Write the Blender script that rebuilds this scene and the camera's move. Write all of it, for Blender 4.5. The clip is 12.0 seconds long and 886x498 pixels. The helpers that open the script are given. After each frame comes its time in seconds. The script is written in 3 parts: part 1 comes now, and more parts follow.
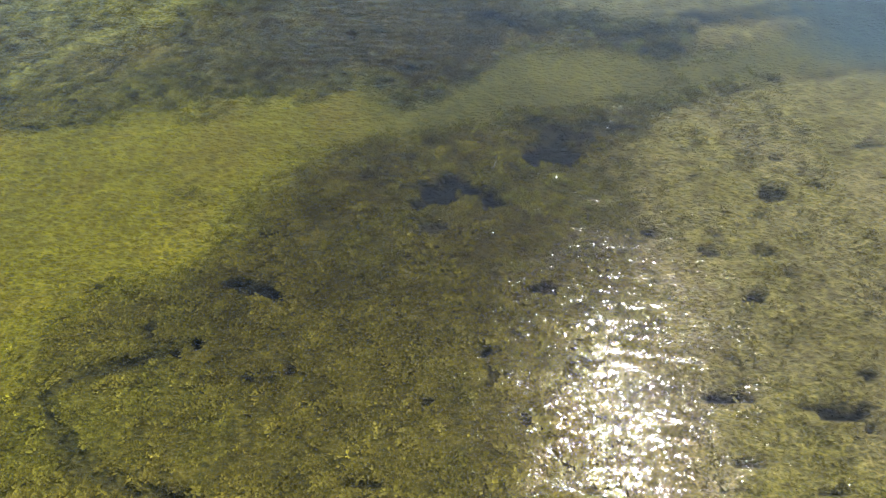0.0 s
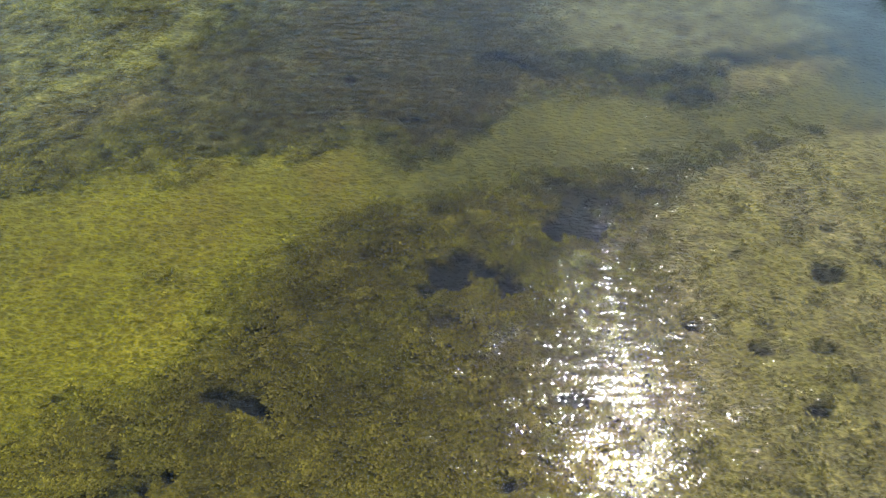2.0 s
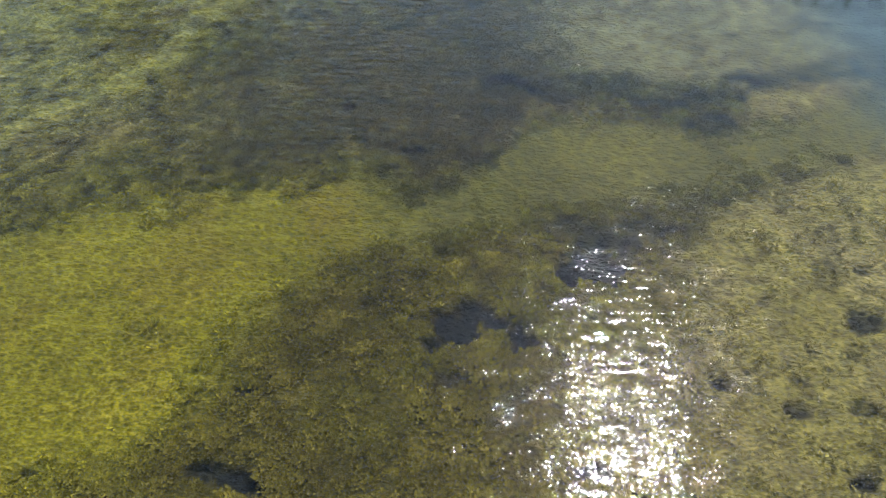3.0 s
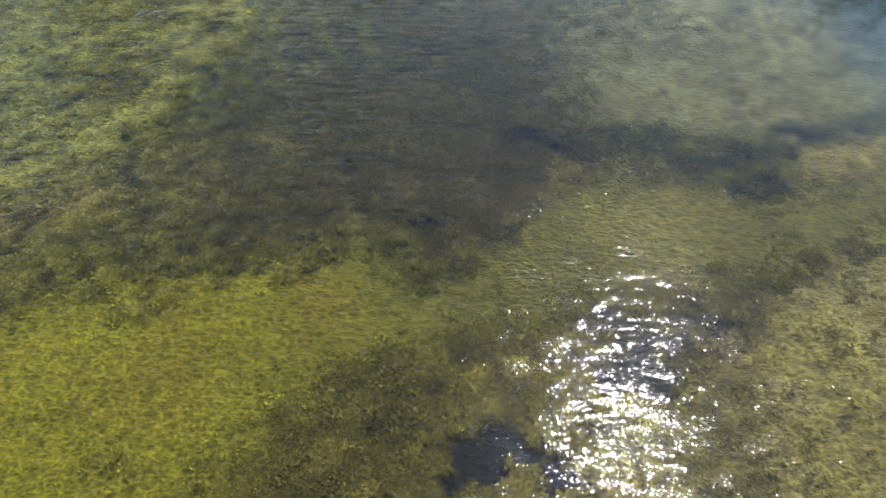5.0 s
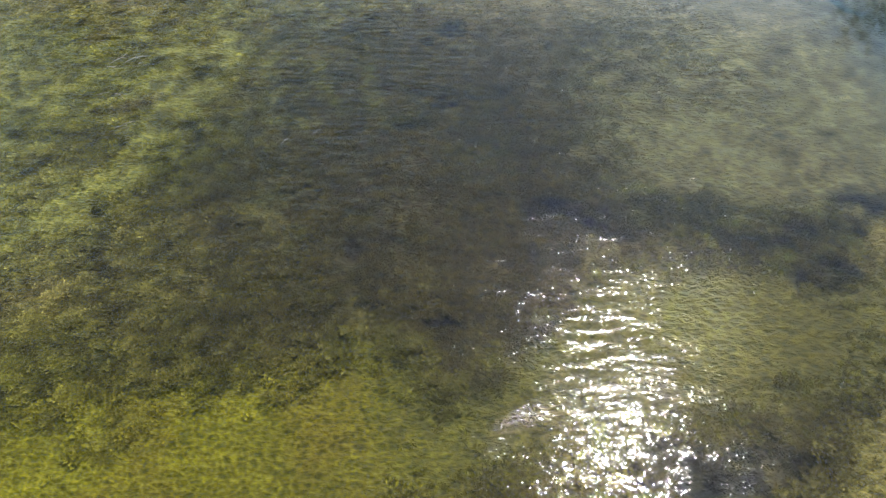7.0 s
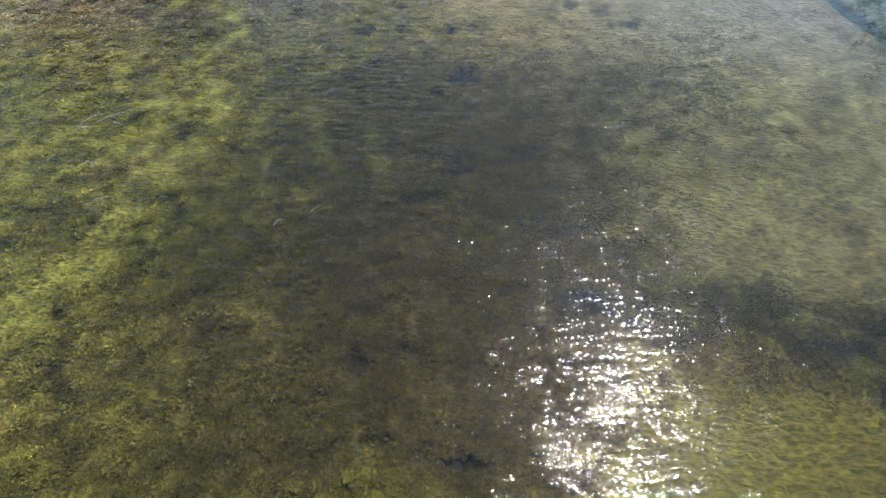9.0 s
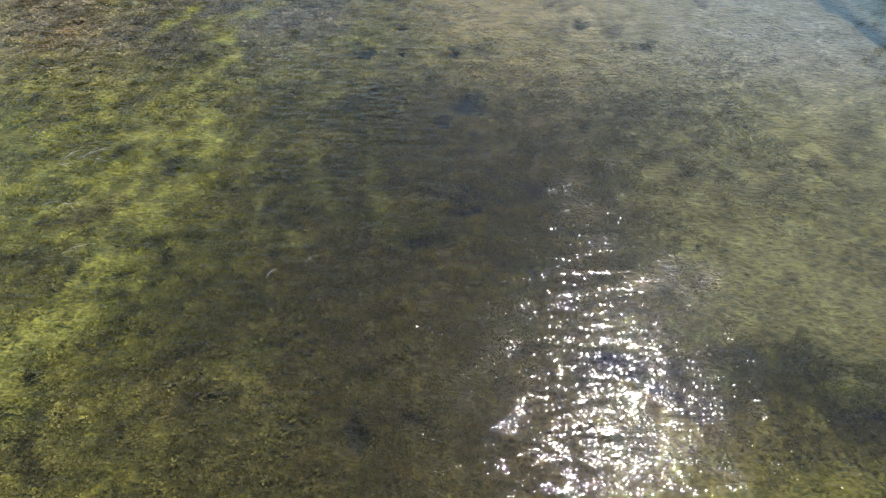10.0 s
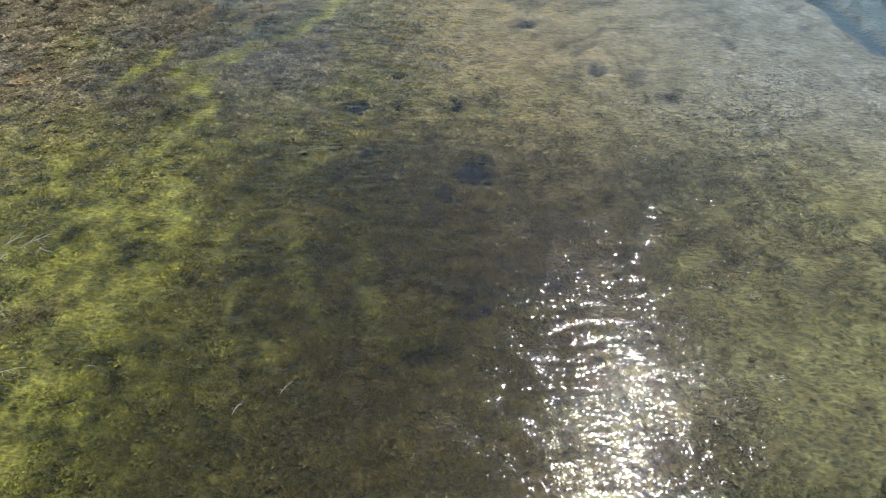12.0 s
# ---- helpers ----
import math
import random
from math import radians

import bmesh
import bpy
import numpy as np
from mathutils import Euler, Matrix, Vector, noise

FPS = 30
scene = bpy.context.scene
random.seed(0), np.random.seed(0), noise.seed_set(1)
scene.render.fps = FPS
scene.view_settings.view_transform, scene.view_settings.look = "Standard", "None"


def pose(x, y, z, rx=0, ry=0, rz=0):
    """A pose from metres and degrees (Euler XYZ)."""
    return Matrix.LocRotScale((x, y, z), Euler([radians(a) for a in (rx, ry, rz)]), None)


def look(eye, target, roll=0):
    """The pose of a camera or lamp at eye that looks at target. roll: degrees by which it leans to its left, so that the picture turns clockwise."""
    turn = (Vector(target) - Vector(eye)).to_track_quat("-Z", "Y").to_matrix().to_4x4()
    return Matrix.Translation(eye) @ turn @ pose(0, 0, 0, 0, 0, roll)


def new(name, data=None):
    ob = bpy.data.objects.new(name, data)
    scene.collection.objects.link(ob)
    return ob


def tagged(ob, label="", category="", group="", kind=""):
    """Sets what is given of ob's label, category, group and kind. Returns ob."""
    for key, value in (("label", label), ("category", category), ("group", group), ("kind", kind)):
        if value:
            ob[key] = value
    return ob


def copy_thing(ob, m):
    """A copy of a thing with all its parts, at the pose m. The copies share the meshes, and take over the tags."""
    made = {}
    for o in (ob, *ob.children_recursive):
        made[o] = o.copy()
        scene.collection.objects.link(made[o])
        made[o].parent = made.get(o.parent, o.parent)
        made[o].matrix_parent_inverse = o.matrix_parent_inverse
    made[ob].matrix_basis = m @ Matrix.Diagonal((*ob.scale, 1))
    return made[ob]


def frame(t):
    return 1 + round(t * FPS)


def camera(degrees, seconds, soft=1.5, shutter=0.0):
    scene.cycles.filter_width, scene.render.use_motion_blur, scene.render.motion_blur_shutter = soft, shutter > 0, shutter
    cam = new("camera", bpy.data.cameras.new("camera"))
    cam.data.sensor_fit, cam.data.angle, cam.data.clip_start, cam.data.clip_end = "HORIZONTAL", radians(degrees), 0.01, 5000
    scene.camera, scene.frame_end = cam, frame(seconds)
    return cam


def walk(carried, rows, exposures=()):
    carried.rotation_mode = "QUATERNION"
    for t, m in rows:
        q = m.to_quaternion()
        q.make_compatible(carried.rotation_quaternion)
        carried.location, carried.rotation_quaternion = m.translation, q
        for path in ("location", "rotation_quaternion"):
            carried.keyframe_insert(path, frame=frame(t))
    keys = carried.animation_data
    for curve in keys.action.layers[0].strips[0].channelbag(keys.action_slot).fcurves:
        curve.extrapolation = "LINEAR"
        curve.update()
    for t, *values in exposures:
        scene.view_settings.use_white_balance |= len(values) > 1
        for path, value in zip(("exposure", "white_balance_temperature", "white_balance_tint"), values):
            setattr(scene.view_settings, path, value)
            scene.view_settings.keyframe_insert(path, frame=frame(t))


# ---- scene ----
cam = camera(70.0, 12.0, soft=1.0)
PATH = [
    (0, (1.598, 2.424, 7.888), (1.589, 3.785, 6.422), 0.61),
    (1, (1.484, 3.448, 7.864), (1.476, 4.813, 6.403), 0.53),
    (2, (1.367, 4.516, 7.802), (1.361, 5.885, 6.344), 0.45),
    (3, (1.241, 5.612, 7.719), (1.237, 6.985, 6.265), 0.37),
    (4, (1.104, 6.724, 7.633), (1.100, 8.101, 6.182), 0.29),
    (5, (0.953, 7.844, 7.553), (0.952, 9.224, 6.105), 0.21),
    (6, (0.794, 8.965, 7.486), (0.794, 10.349, 6.043), 0.13),
    (7, (0.631, 10.086, 7.436), (0.633, 11.474, 5.996), 0.05),
    (8, (0.474, 11.210, 7.401), (0.477, 12.601, 5.965), -0.03),
    (9, (0.334, 12.341, 7.374), (0.339, 13.736, 5.941), -0.11),
    (10, (0.226, 13.488, 7.345), (0.232, 14.887, 5.917), -0.19),
    (11, (0.167, 14.663, 7.301), (0.176, 16.066, 5.875), -0.27),
    (12, (0.180, 15.883, 7.221), (0.190, 17.290, 5.799), -0.35),
]
walk(cam, [(t, look(e, g, r)) for t, e, g, r in PATH], [(0, 1.0, 6400, 14), (12, 0.98, 6600, 14)])

# ---- sky, sun ----
SUN_EL, SUN_AZ = 60.0, 31.2
world = bpy.data.worlds.new("sky")
scene.world = world
world.use_nodes = True
wn, wl = world.node_tree.nodes, world.node_tree.links
sky = wn.new("ShaderNodeTexSky")
sky.sky_type = "NISHITA"
sky.sun_disc = False
sky.sun_elevation = radians(SUN_EL)
sky.sun_rotation = radians(SUN_AZ)
sky.air_density, sky.dust_density, sky.ozone_density = 2.2, 1.2, 7.5
wl.new(sky.outputs[0], wn["Background"].inputs[0])
wn["Background"].inputs[1].default_value = 0.112

sun_data = bpy.data.lights.new("sun", "SUN")
sun_data.energy, sun_data.angle, sun_data.color = 2.55, radians(0.55), (1.0, 0.965, 0.93)
sun = new("sun", sun_data)
sun_way = Vector((math.cos(radians(SUN_EL)) * math.sin(radians(SUN_AZ)),
                  math.cos(radians(SUN_EL)) * math.cos(radians(SUN_AZ)), math.sin(radians(SUN_EL))))
sun.matrix_world = look(sun_way * 60, (0, 0, 0))


# ---- small tools ----
def material(name):
    m = bpy.data.materials.new(name)
    m.use_nodes = True
    return m, m.node_tree.nodes, m.node_tree.links, m.node_tree.nodes["Principled BSDF"]


def mixed(nodes, links, fac, a, b, blend="MIX"):
    n = nodes.new("ShaderNodeMix")
    n.data_type, n.blend_type = "RGBA", blend
    for socket, value in ((n.inputs[0], fac), (n.inputs[6], a), (n.inputs[7], b)):
        if isinstance(value, bpy.types.NodeSocket):
            links.new(value, socket)
        elif isinstance(value, (int, float)):
            socket.default_value = value
        else:
            socket.default_value = (*value, 1)
    return n.outputs[2]


def noise_node(nodes, links, vector, scale, detail=4.0, rough=0.55):
    n = nodes.new("ShaderNodeTexNoise")
    n.inputs["Scale"].default_value, n.inputs["Detail"].default_value, n.inputs["Roughness"].default_value = scale, detail, rough
    links.new(vector, n.inputs["Vector"])
    return n.outputs["Fac"]


def ramp(nodes, links, value, lo, hi):
    n = nodes.new("ShaderNodeMapRange")
    n.interpolation_type = "SMOOTHSTEP"
    n.inputs[1].default_value, n.inputs[2].default_value = lo, hi
    links.new(value, n.inputs[0])
    return n.outputs[0]


def calc(nodes, links, kind, a, b):
    n = nodes.new("ShaderNodeMath")
    n.operation = kind
    for socket, value in ((n.inputs[0], a), (n.inputs[1], b)):
        if isinstance(value, bpy.types.NodeSocket):
            links.new(value, socket)
        else:
            socket.default_value = value
    return n.outputs[0]


def stretched(nodes, links, scale, turn=0.0):
    """World position, stretched and turned about z."""
    g = nodes.new("ShaderNodeNewGeometry")
    n = nodes.new("ShaderNodeMapping")
    n.inputs["Scale"].default_value = scale
    n.inputs["Rotation"].default_value = (0, 0, radians(turn))
    links.new(g.outputs["Position"], n.inputs["Vector"])
    return n.outputs[0]


def lattice(ix, iy, seed):
    h = (ix * 374761393 + iy * 668265263 + seed * 974711) & 0x7FFFFFFF
    h = ((h ^ (h >> 13)) * 1274126177) & 0x7FFFFFFF
    return ((h ^ (h >> 16)) & 0xFFFF) / 65535.0


def value_noise(x, y, seed=0):
    ix, iy = np.floor(x).astype(np.int64), np.floor(y).astype(np.int64)
    fx, fy = x - ix, y - iy
    fx, fy = fx * fx * (3 - 2 * fx), fy * fy * (3 - 2 * fy)
    a = lattice(ix, iy, seed) * (1 - fx) + lattice(ix + 1, iy, seed) * fx
    b = lattice(ix, iy + 1, seed) * (1 - fx) + lattice(ix + 1, iy + 1, seed) * fx
    return a * (1 - fy) + b * fy


def fbm(x, y, seed=0, octaves=4):
    """Noise about 0, from -0.5 to 0.5."""
    total, size, norm = 0.0, 1.0, 0.0
    for k in range(octaves):
        total = total + size * value_noise(x * 2 ** k, y * 2 ** k, seed + 17 * k)
        norm += size
        size *= 0.55
    return total / norm - 0.5


def soft(v, lo, hi):
    u = np.clip((v - lo) / (hi - lo), 0, 1)
    return u * u * (3 - 2 * u)


# ---- plan of the lake bed ----
# the smooth green channel lies between these two lines
CHANNEL_SOUTH = [(-30, 3.5), (-4.75, 5.2), (-4.6, 8.3), (-4.1, 9.05), (-3.1, 9.25), (-2.6, 9.55), (-2.0, 10.45), (-1.75, 11.6), (-1.2, 12.4), (-0.6, 12.85),
                 (0.5, 13.2), (2.2, 13.8), (3.5, 14.2), (5.7, 14.55), (7.0, 15.0), (8.1, 15.45), (11, 16.3), (14, 17.5)]
CHANNEL_NORTH = [(-30, 9.5), (-8.05, 13.3), (-6.0, 14.0), (-5.6, 14.5), (-4.5, 14.75), (-3.4, 15.0), (-2.2, 15.15), (-1.2, 15.3), (-0.7, 15.7), (-0.05, 15.4),
                 (0.7, 14.9), (1.4, 15.1), (2.1, 15.75), (2.75, 16.6), (3.1, 17.4), (5.0, 17.4), (6.0, 17.05), (7.5, 16.85), (8.3, 17.4), (9.8, 17.8), (13, 19)]
# dark hollows: x, y, half lengths along x and y, depth of tone
HOLLOWS_MID = [(1.42, 11.57, .34, .34, 1), (1.70, 11.93, .34, .16, .9), (1.08, 11.25, .15, .14, 1), (1.64, 11.42, .2, .12, 1), (2.42, 11.4, .2, .26, 1), (2.08, 11.67, .24, .13, .9),
               (3.88, 12.99, .5, .5, 1), (3.36, 12.75, .2, .3, .95), (4.12, 13.5, .7, .42, .7), (4.76, 13.8, .74, .25, .55), (3.65, 13.78, .49, .31, .45), (1.39, 10.61, .24, .12, .65),
               (1.13, 10.53, .12, .09, .5), (3.23, 9.18, .22, .14, .75), (2.33, 7.95, .18, .07, .85), (2.31, 7.47, .08, .15, .6), (1.35, 7.06, .1, .07, .6), (2.77, 6.79, .1, .11, .6)]
HOLLOWS_WEST = [(-1.72, 9.14, .33, .14, .85), (-1.3, 8.98, .2, .1, .9), (-2.06, 9.2, .11, .1, .8), (-0.74, 7.56, .1, .13, 1), (-2.27, 8.01, .09, .08, 1), (-2.55, 7.83, .1, .1, .9), (-1.32, 7.4, .1, .08, .75),
                (-3.06, 8.19, .11, .2, .7), (-1.67, 10.41, .16, .08, .7), (0.53, 5.81, .22, .08, .5), (-4.27, 9.19, .22, .07, .6), (-0.92, 17.58, .15, .2, .6), (-0.5, 16.38, .18, .1, .5), (0.58, 16.03, .26, .09, .7),
                (-0.14, 17.85, .15, .1, .45), (-1.35, 25.42, .6, .5, .35), (-2.35, 25.19, .13, .08, .4), (-0.07, 21.18, .3, .17, .45)]
HOLLOWS_EAST = [(7.95, 11.76, .27, .2, .75), (6.74, 9.09, .2, .11, .9), (5.83, 7.21, .37, .08, .9), (7.36, 7.01, .41, .13, .9), (7.73, 6.75, .12, .07, .8), (6.98, 7.09, .25, .06, .8), (6.03, 7.89, .13, .08, .8), (6.35, 10.15, .28, .12, .7),
                (7.57, 9.65, .15, .1, .7), (7.31, 10.17, .18, .1, .65), (6.57, 10.67, .12, .09, .6), (10.58, 13.35, .36, .16, .6), (9.73, 13.04, .24, .11, .5), (5.73, 6.21, .31, .08, .7), (7.08, 6.24, .09, .05, .6), (6.77, 5.84, .19, .06, .75),
                (8.04, 7.63, .17, .08, .7), (5.34, 10.59, .18, .13, .75), (6.5, 12.15, .14, .14, .45)]
HOLLOWS_NORTH = [(0.87, 25.5, .32, .4, 1), (0.28, 24.83, .18, .3, .6), (-1.55, 27.74, .3, .18, .9), (-0.71, 28.97, .17, .17, 1), (0.57, 27.85, .13, .28, .95), (-0.74, 27.8, .08, .2, .9), (0.89, 22.05, .14, .15, .85), (0.44, 22.47, .5, .3, .35),
                 (0.57, 21.97, .24, .12, .6), (0.19, 22.55, .18, .12, .5), (3.9, 29.2, .2, .19, .65), (-2.06, 28.0, .08, .1, .6), (-1.24, 26.1, .38, .14, .65), (2.54, 31.55, .18, .16, .75), (5.31, 27.87, .15, .18, .45), (7.38, 30.39, .14, .27, .45),
                 (8.9, 11.96, .17, .09, .5), (8.43, 12.83, .15, .1, .45), (6.59, 10.4, .1, .09, .5)]
# bare green lanes through the weed: x, y to x, y, half width
LANES = [(-8.8, 15.0, -8.1, 16.4, .25), (-8.1, 16.4, -7.2, 17.8, .3), (-7.2, 17.8, -6.45, 18.5, .4), (-6.45, 18.5, -5.65, 19.45, .42), (-5.65, 19.45, -5.4, 21.1, .4), (-5.4, 21.1, -5.6, 22.9, .4),
         (-5.6, 22.9, -4.7, 24.1, .45), (-4.7, 24.1, -4.85, 25.5, .35), (-9.25, 20.5, -8.65, 21.6, .22), (-8.65, 21.6, -8.6, 23.2, .2), (-6.3, 24.4, -4.5, 24.45, .5), (-5.1, 23.6, -5.4, 21.6, .55)]
LANES_FAR = [(-5.9, 25.5, -5.2, 26.7, .3), (-5.2, 26.7, -4.9, 27.6, .35), (-4.9, 27.6, -5.4, 28.9, .3), (-5.4, 28.9, -4.7, 30.2, .35), (-4.7, 30.2, -3.5, 31.2, .28), (-3.5, 31.2, -2.6, 32.7, .28), (-2.6, 32.7, -1.9, 35.5, .3),
             (-6.0, 29.3, -4.7, 30.2, .25), (-7.3, 28.5, -6.4, 30.5, .25)]

# faint green fingers reaching into the dark mat
FINGERS = [(-3.5, 24.0, -3.15, 22.4, .2), (-3.15, 22.4, -3.2, 21.75, .2), (-3.2, 21.75, -3.8, 21.1, .2), (-2.2, 23.9, -2.05, 22.2, .16), (-2.05, 22.4, -1.5, 21.7, .16), (-1.2, 23.6, -0.8, 21.6, .16)]


def spots(x, y, rows):
    m = np.zeros_like(x)
    ragged = 1.3 * fbm(x * 5.5, y * 5.5, 61, 4) + 0.5 * fbm(x * 19, y * 19, 62, 2)
    for cx, cy, a, b, w in rows:
        m = np.maximum(m, w * (1 - soft(np.hypot((x - cx) / a, (y - cy) / b) + ragged, 0.75, 1.45)))
    return m


def lanes(x, y, rows):
    m = np.zeros_like(x)
    for ax, ay, bx, by, r in rows:
        dx, dy = bx - ax, by - ay
        u = np.clip(((x - ax) * dx + (y - ay) * dy) / (dx * dx + dy * dy), 0, 1)
        m = np.maximum(m, 1 - soft(np.hypot(x - ax - u * dx, y - ay - u * dy), 0.3 * r, 1.9 * r))
    return m


def shore(x, y):
    """Metres inside the water's edge: positive in the lake."""
    w = 1.2 * fbm(x * 0.15, y * 0.15, 5)
    left = 14.2 + 5.0 * (1 - soft(y, 22, 33)) - 3.5 * soft(y, 36, 44) + w
    return np.minimum.reduce([14.4 + w - x, x + left, 78 + 3 * w - y, y + 45 + 3 * w])


def cover(x, y):
    """What covers the bed at x, y, each from 0 to 1."""
    wx = x + 0.55 * fbm(x * 1.7, y * 1.7, 1, 5)
    wy = y + 0.55 * fbm(x * 1.7, y * 1.7, 2, 5)
    south = np.interp(wx, *zip(*CHANNEL_SOUTH))
    north = np.interp(wx, *zip(*CHANNEL_NORTH))
    south_a, south_b = np.interp(wx - 0.55, *zip(*CHANNEL_SOUTH)), np.interp(wx + 0.55, *zip(*CHANNEL_SOUTH))
    fray = 1.0 * fbm(x * 3.2, y * 3.2, 3, 4)
    channel = (soft(wy - south + fray, -0.7, 0.7) + soft(wy - south_a + fray, -0.7, 0.7) + soft(wy - south_b + fray, -0.7, 0.7)) / 3
    channel = channel * soft(north - wy + fray, -0.5, 0.7)
    channel = channel * (1 - 0.4 * lanes(wx, wy, [(-4.1, 14.0, -3.5, 14.25, .22), (-3.6, 11.4, -3.0, 11.4, .15)]))
    sea = fbm((x * 0.8 + y * 0.6) * 1.1, (y * 0.8 - x * 0.6) * 2.6, 4, 4)
    lane = np.maximum(lanes(wx, wy, LANES), lanes(wx, wy, LANES_FAR)) * soft(fbm(x * 1.7, y * 1.7, 9) + 0.5, 0.1, 0.4)
    pit = np.maximum.reduce([spots(x, y, rows) for rows in (HOLLOWS_MID, HOLLOWS_WEST, HOLLOWS_EAST, HOLLOWS_NORTH)])
    ridge = lanes(wx, wy, [(2.45, 18.65, 3.7, 18.2, .32), (1.7, 17.4, 2.6, 17.8, .18), (4.7, 18.7, 5.6, 18.75, .25), (5.6, 17.85, 6.7, 17.8, .2), (6.7, 17.0, 7.4, 17.1, .22),
                           (6.8, 18.0, 7.9, 18.1, .18), (8.1, 18.7, 9.2, 18.8, .35), (9.2, 18.8, 12.0, 19.6, .4), (7.9, 18.2, 8.4, 18.6, .15)]) * soft(fbm(x * 1.6, y * 2.2, 8, 4) + 0.5, 0.25, 0.55)
    patch = lanes(wx, wy, [(4.3, 18.6, 5.6, 18.6, .5), (5.3, 18.2, 7.4, 18.0, .55), (5.8, 17.6, 7.0, 17.3, .4)])
    crack = lanes(wx, wy, [(-4.1, 7.1, -3.9, 7.3, .1), (-3.9, 7.3, -3.0, 7.7, .12), (-3.0, 7.7, -2.5, 7.9, .1), (-4.14, 7.06, -3.8, 6.45, .08), (-3.8, 6.45, -3.24, 6.05, .1),
                           (-3.24, 6.05, -2.5, 5.75, .1), (-2.5, 5.75, -1.6, 5.45, .1)])
    turf = soft(1.7 * fbm(wx * 0.75, wy * 0.75, 7, 4) - 0.10 * (wx + 3.4), -0.08, 0.42) * soft(wy - north, 1.5, 4.0) * (1 - soft(wy, 25.5, 28.5))
    lane = np.maximum.reduce([lane, 0.68 * turf, 0.5 * lanes(wx, wy, FINGERS)])
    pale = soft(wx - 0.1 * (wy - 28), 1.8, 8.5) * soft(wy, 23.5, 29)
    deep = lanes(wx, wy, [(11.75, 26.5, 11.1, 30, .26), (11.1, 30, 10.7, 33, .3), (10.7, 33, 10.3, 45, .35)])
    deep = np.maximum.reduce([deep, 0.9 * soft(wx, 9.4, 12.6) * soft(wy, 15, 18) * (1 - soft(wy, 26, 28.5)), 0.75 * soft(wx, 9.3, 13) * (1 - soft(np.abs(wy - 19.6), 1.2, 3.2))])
    umber = soft(wx, -6, -0.5) * (1 - soft(wx, 3, 7)) * soft(wy - north, -0.1, 1.0) * (1 - soft(wy, 25, 28.5))
    flat = soft(wx - 0.1 * (wy - 9), 3.0, 6.2) * (1 - soft(wy - south, -0.5, 0.1))
    tan = soft(wy + 1.1 * np.minimum(wx - 1, 1.3), 22.0, 31.0) * soft(wx, -2.6, 0.8) * soft(wy - north, 1.5, 4.0)
    east = soft(wx, 2.2, 5.0) * soft(wy - north, 0.3, 2.0) * (1 - tan)
    rust = lanes(wx, wy, [(-6.5, 31.3, -6.0, 32.4, .4), (-4.7, 32.2, -4.1, 32.9, .35), (-6.3, 22.0, -5.9, 22.4, .25), (-9.6, 28.4, -9.2, 29.3, .45), (-8.1, 25.1, -7.8, 25.7, .3)])
    return dict(channel=channel, lane=lane, pit=pit, ridge=ridge, patch=patch, crack=crack, deep=deep, flat=flat, tan=tan, east=east, rust=rust, pale=pale, umber=umber, mauve=soft(wy, 25.5, 29.5) * (1 - soft(wx, -3.4, -0.8)), sky_veil=soft(wx + 0.13 * (wy - 30), 11.3, 11.8) * soft(wy, 26, 29), dab=soft(sea, 0.13, 0.24) * np.maximum.reduce([0.5 * flat, 0.8 * tan, 0.6 * east]))


def weed_amount(x, y, c):
    """How thickly loose weed stands on the bed, 0 to 1."""
    bare = np.maximum.reduce([c["channel"] * 0.998, c["lane"] * 0.97, c["flat"] * 0.9, np.clip(c["pit"] * 1.2, 0, 0.97), c["crack"] * 0.8, c["deep"], c["tan"] * (0.96 + 0.038 * soft(x, 0, 2)),
                              c["east"] * 0.988, c["pale"], soft(x, 4.5, 8) * soft(y, 16, 17.5) * 0.97])
    return 1 - bare * (1 - 0.55 * c["patch"])


def bed_height(x, y, c):
    inside = shore(x, y)
    z = -0.36 + 0.10 * fbm(x * 0.8, y * 0.8, 21, 3) + 0.05 * fbm(x * 4, y * 4, 22, 3)
    z = z + c["flat"] * 0.16 * fbm(x * 1.6 + 0.8 * y, y * 2.4 - 0.6 * x, 26, 3)
    z = z - 0.10 * c["channel"] - 0.14 * c["pit"] - 0.08 * c["crack"] + 0.04 * c["ridge"] - 0.12 * c["deep"] - 0.05 * c["lane"]
    land = 0.35 + 0.9 * soft(-inside, 0, 14) + 0.3 * fbm(x * 0.2, y * 0.2, 23, 3) + 0.06 * fbm(x * 2, y * 2, 24, 2)
    far = soft(np.hypot(x, y - 20), 90, 400)
    land = land + far * 6 * fbm(x * 0.006, y * 0.006, 25, 3)
    u = soft(inside, -0.9, 1.2)
    return z * u + land * (1 - u)


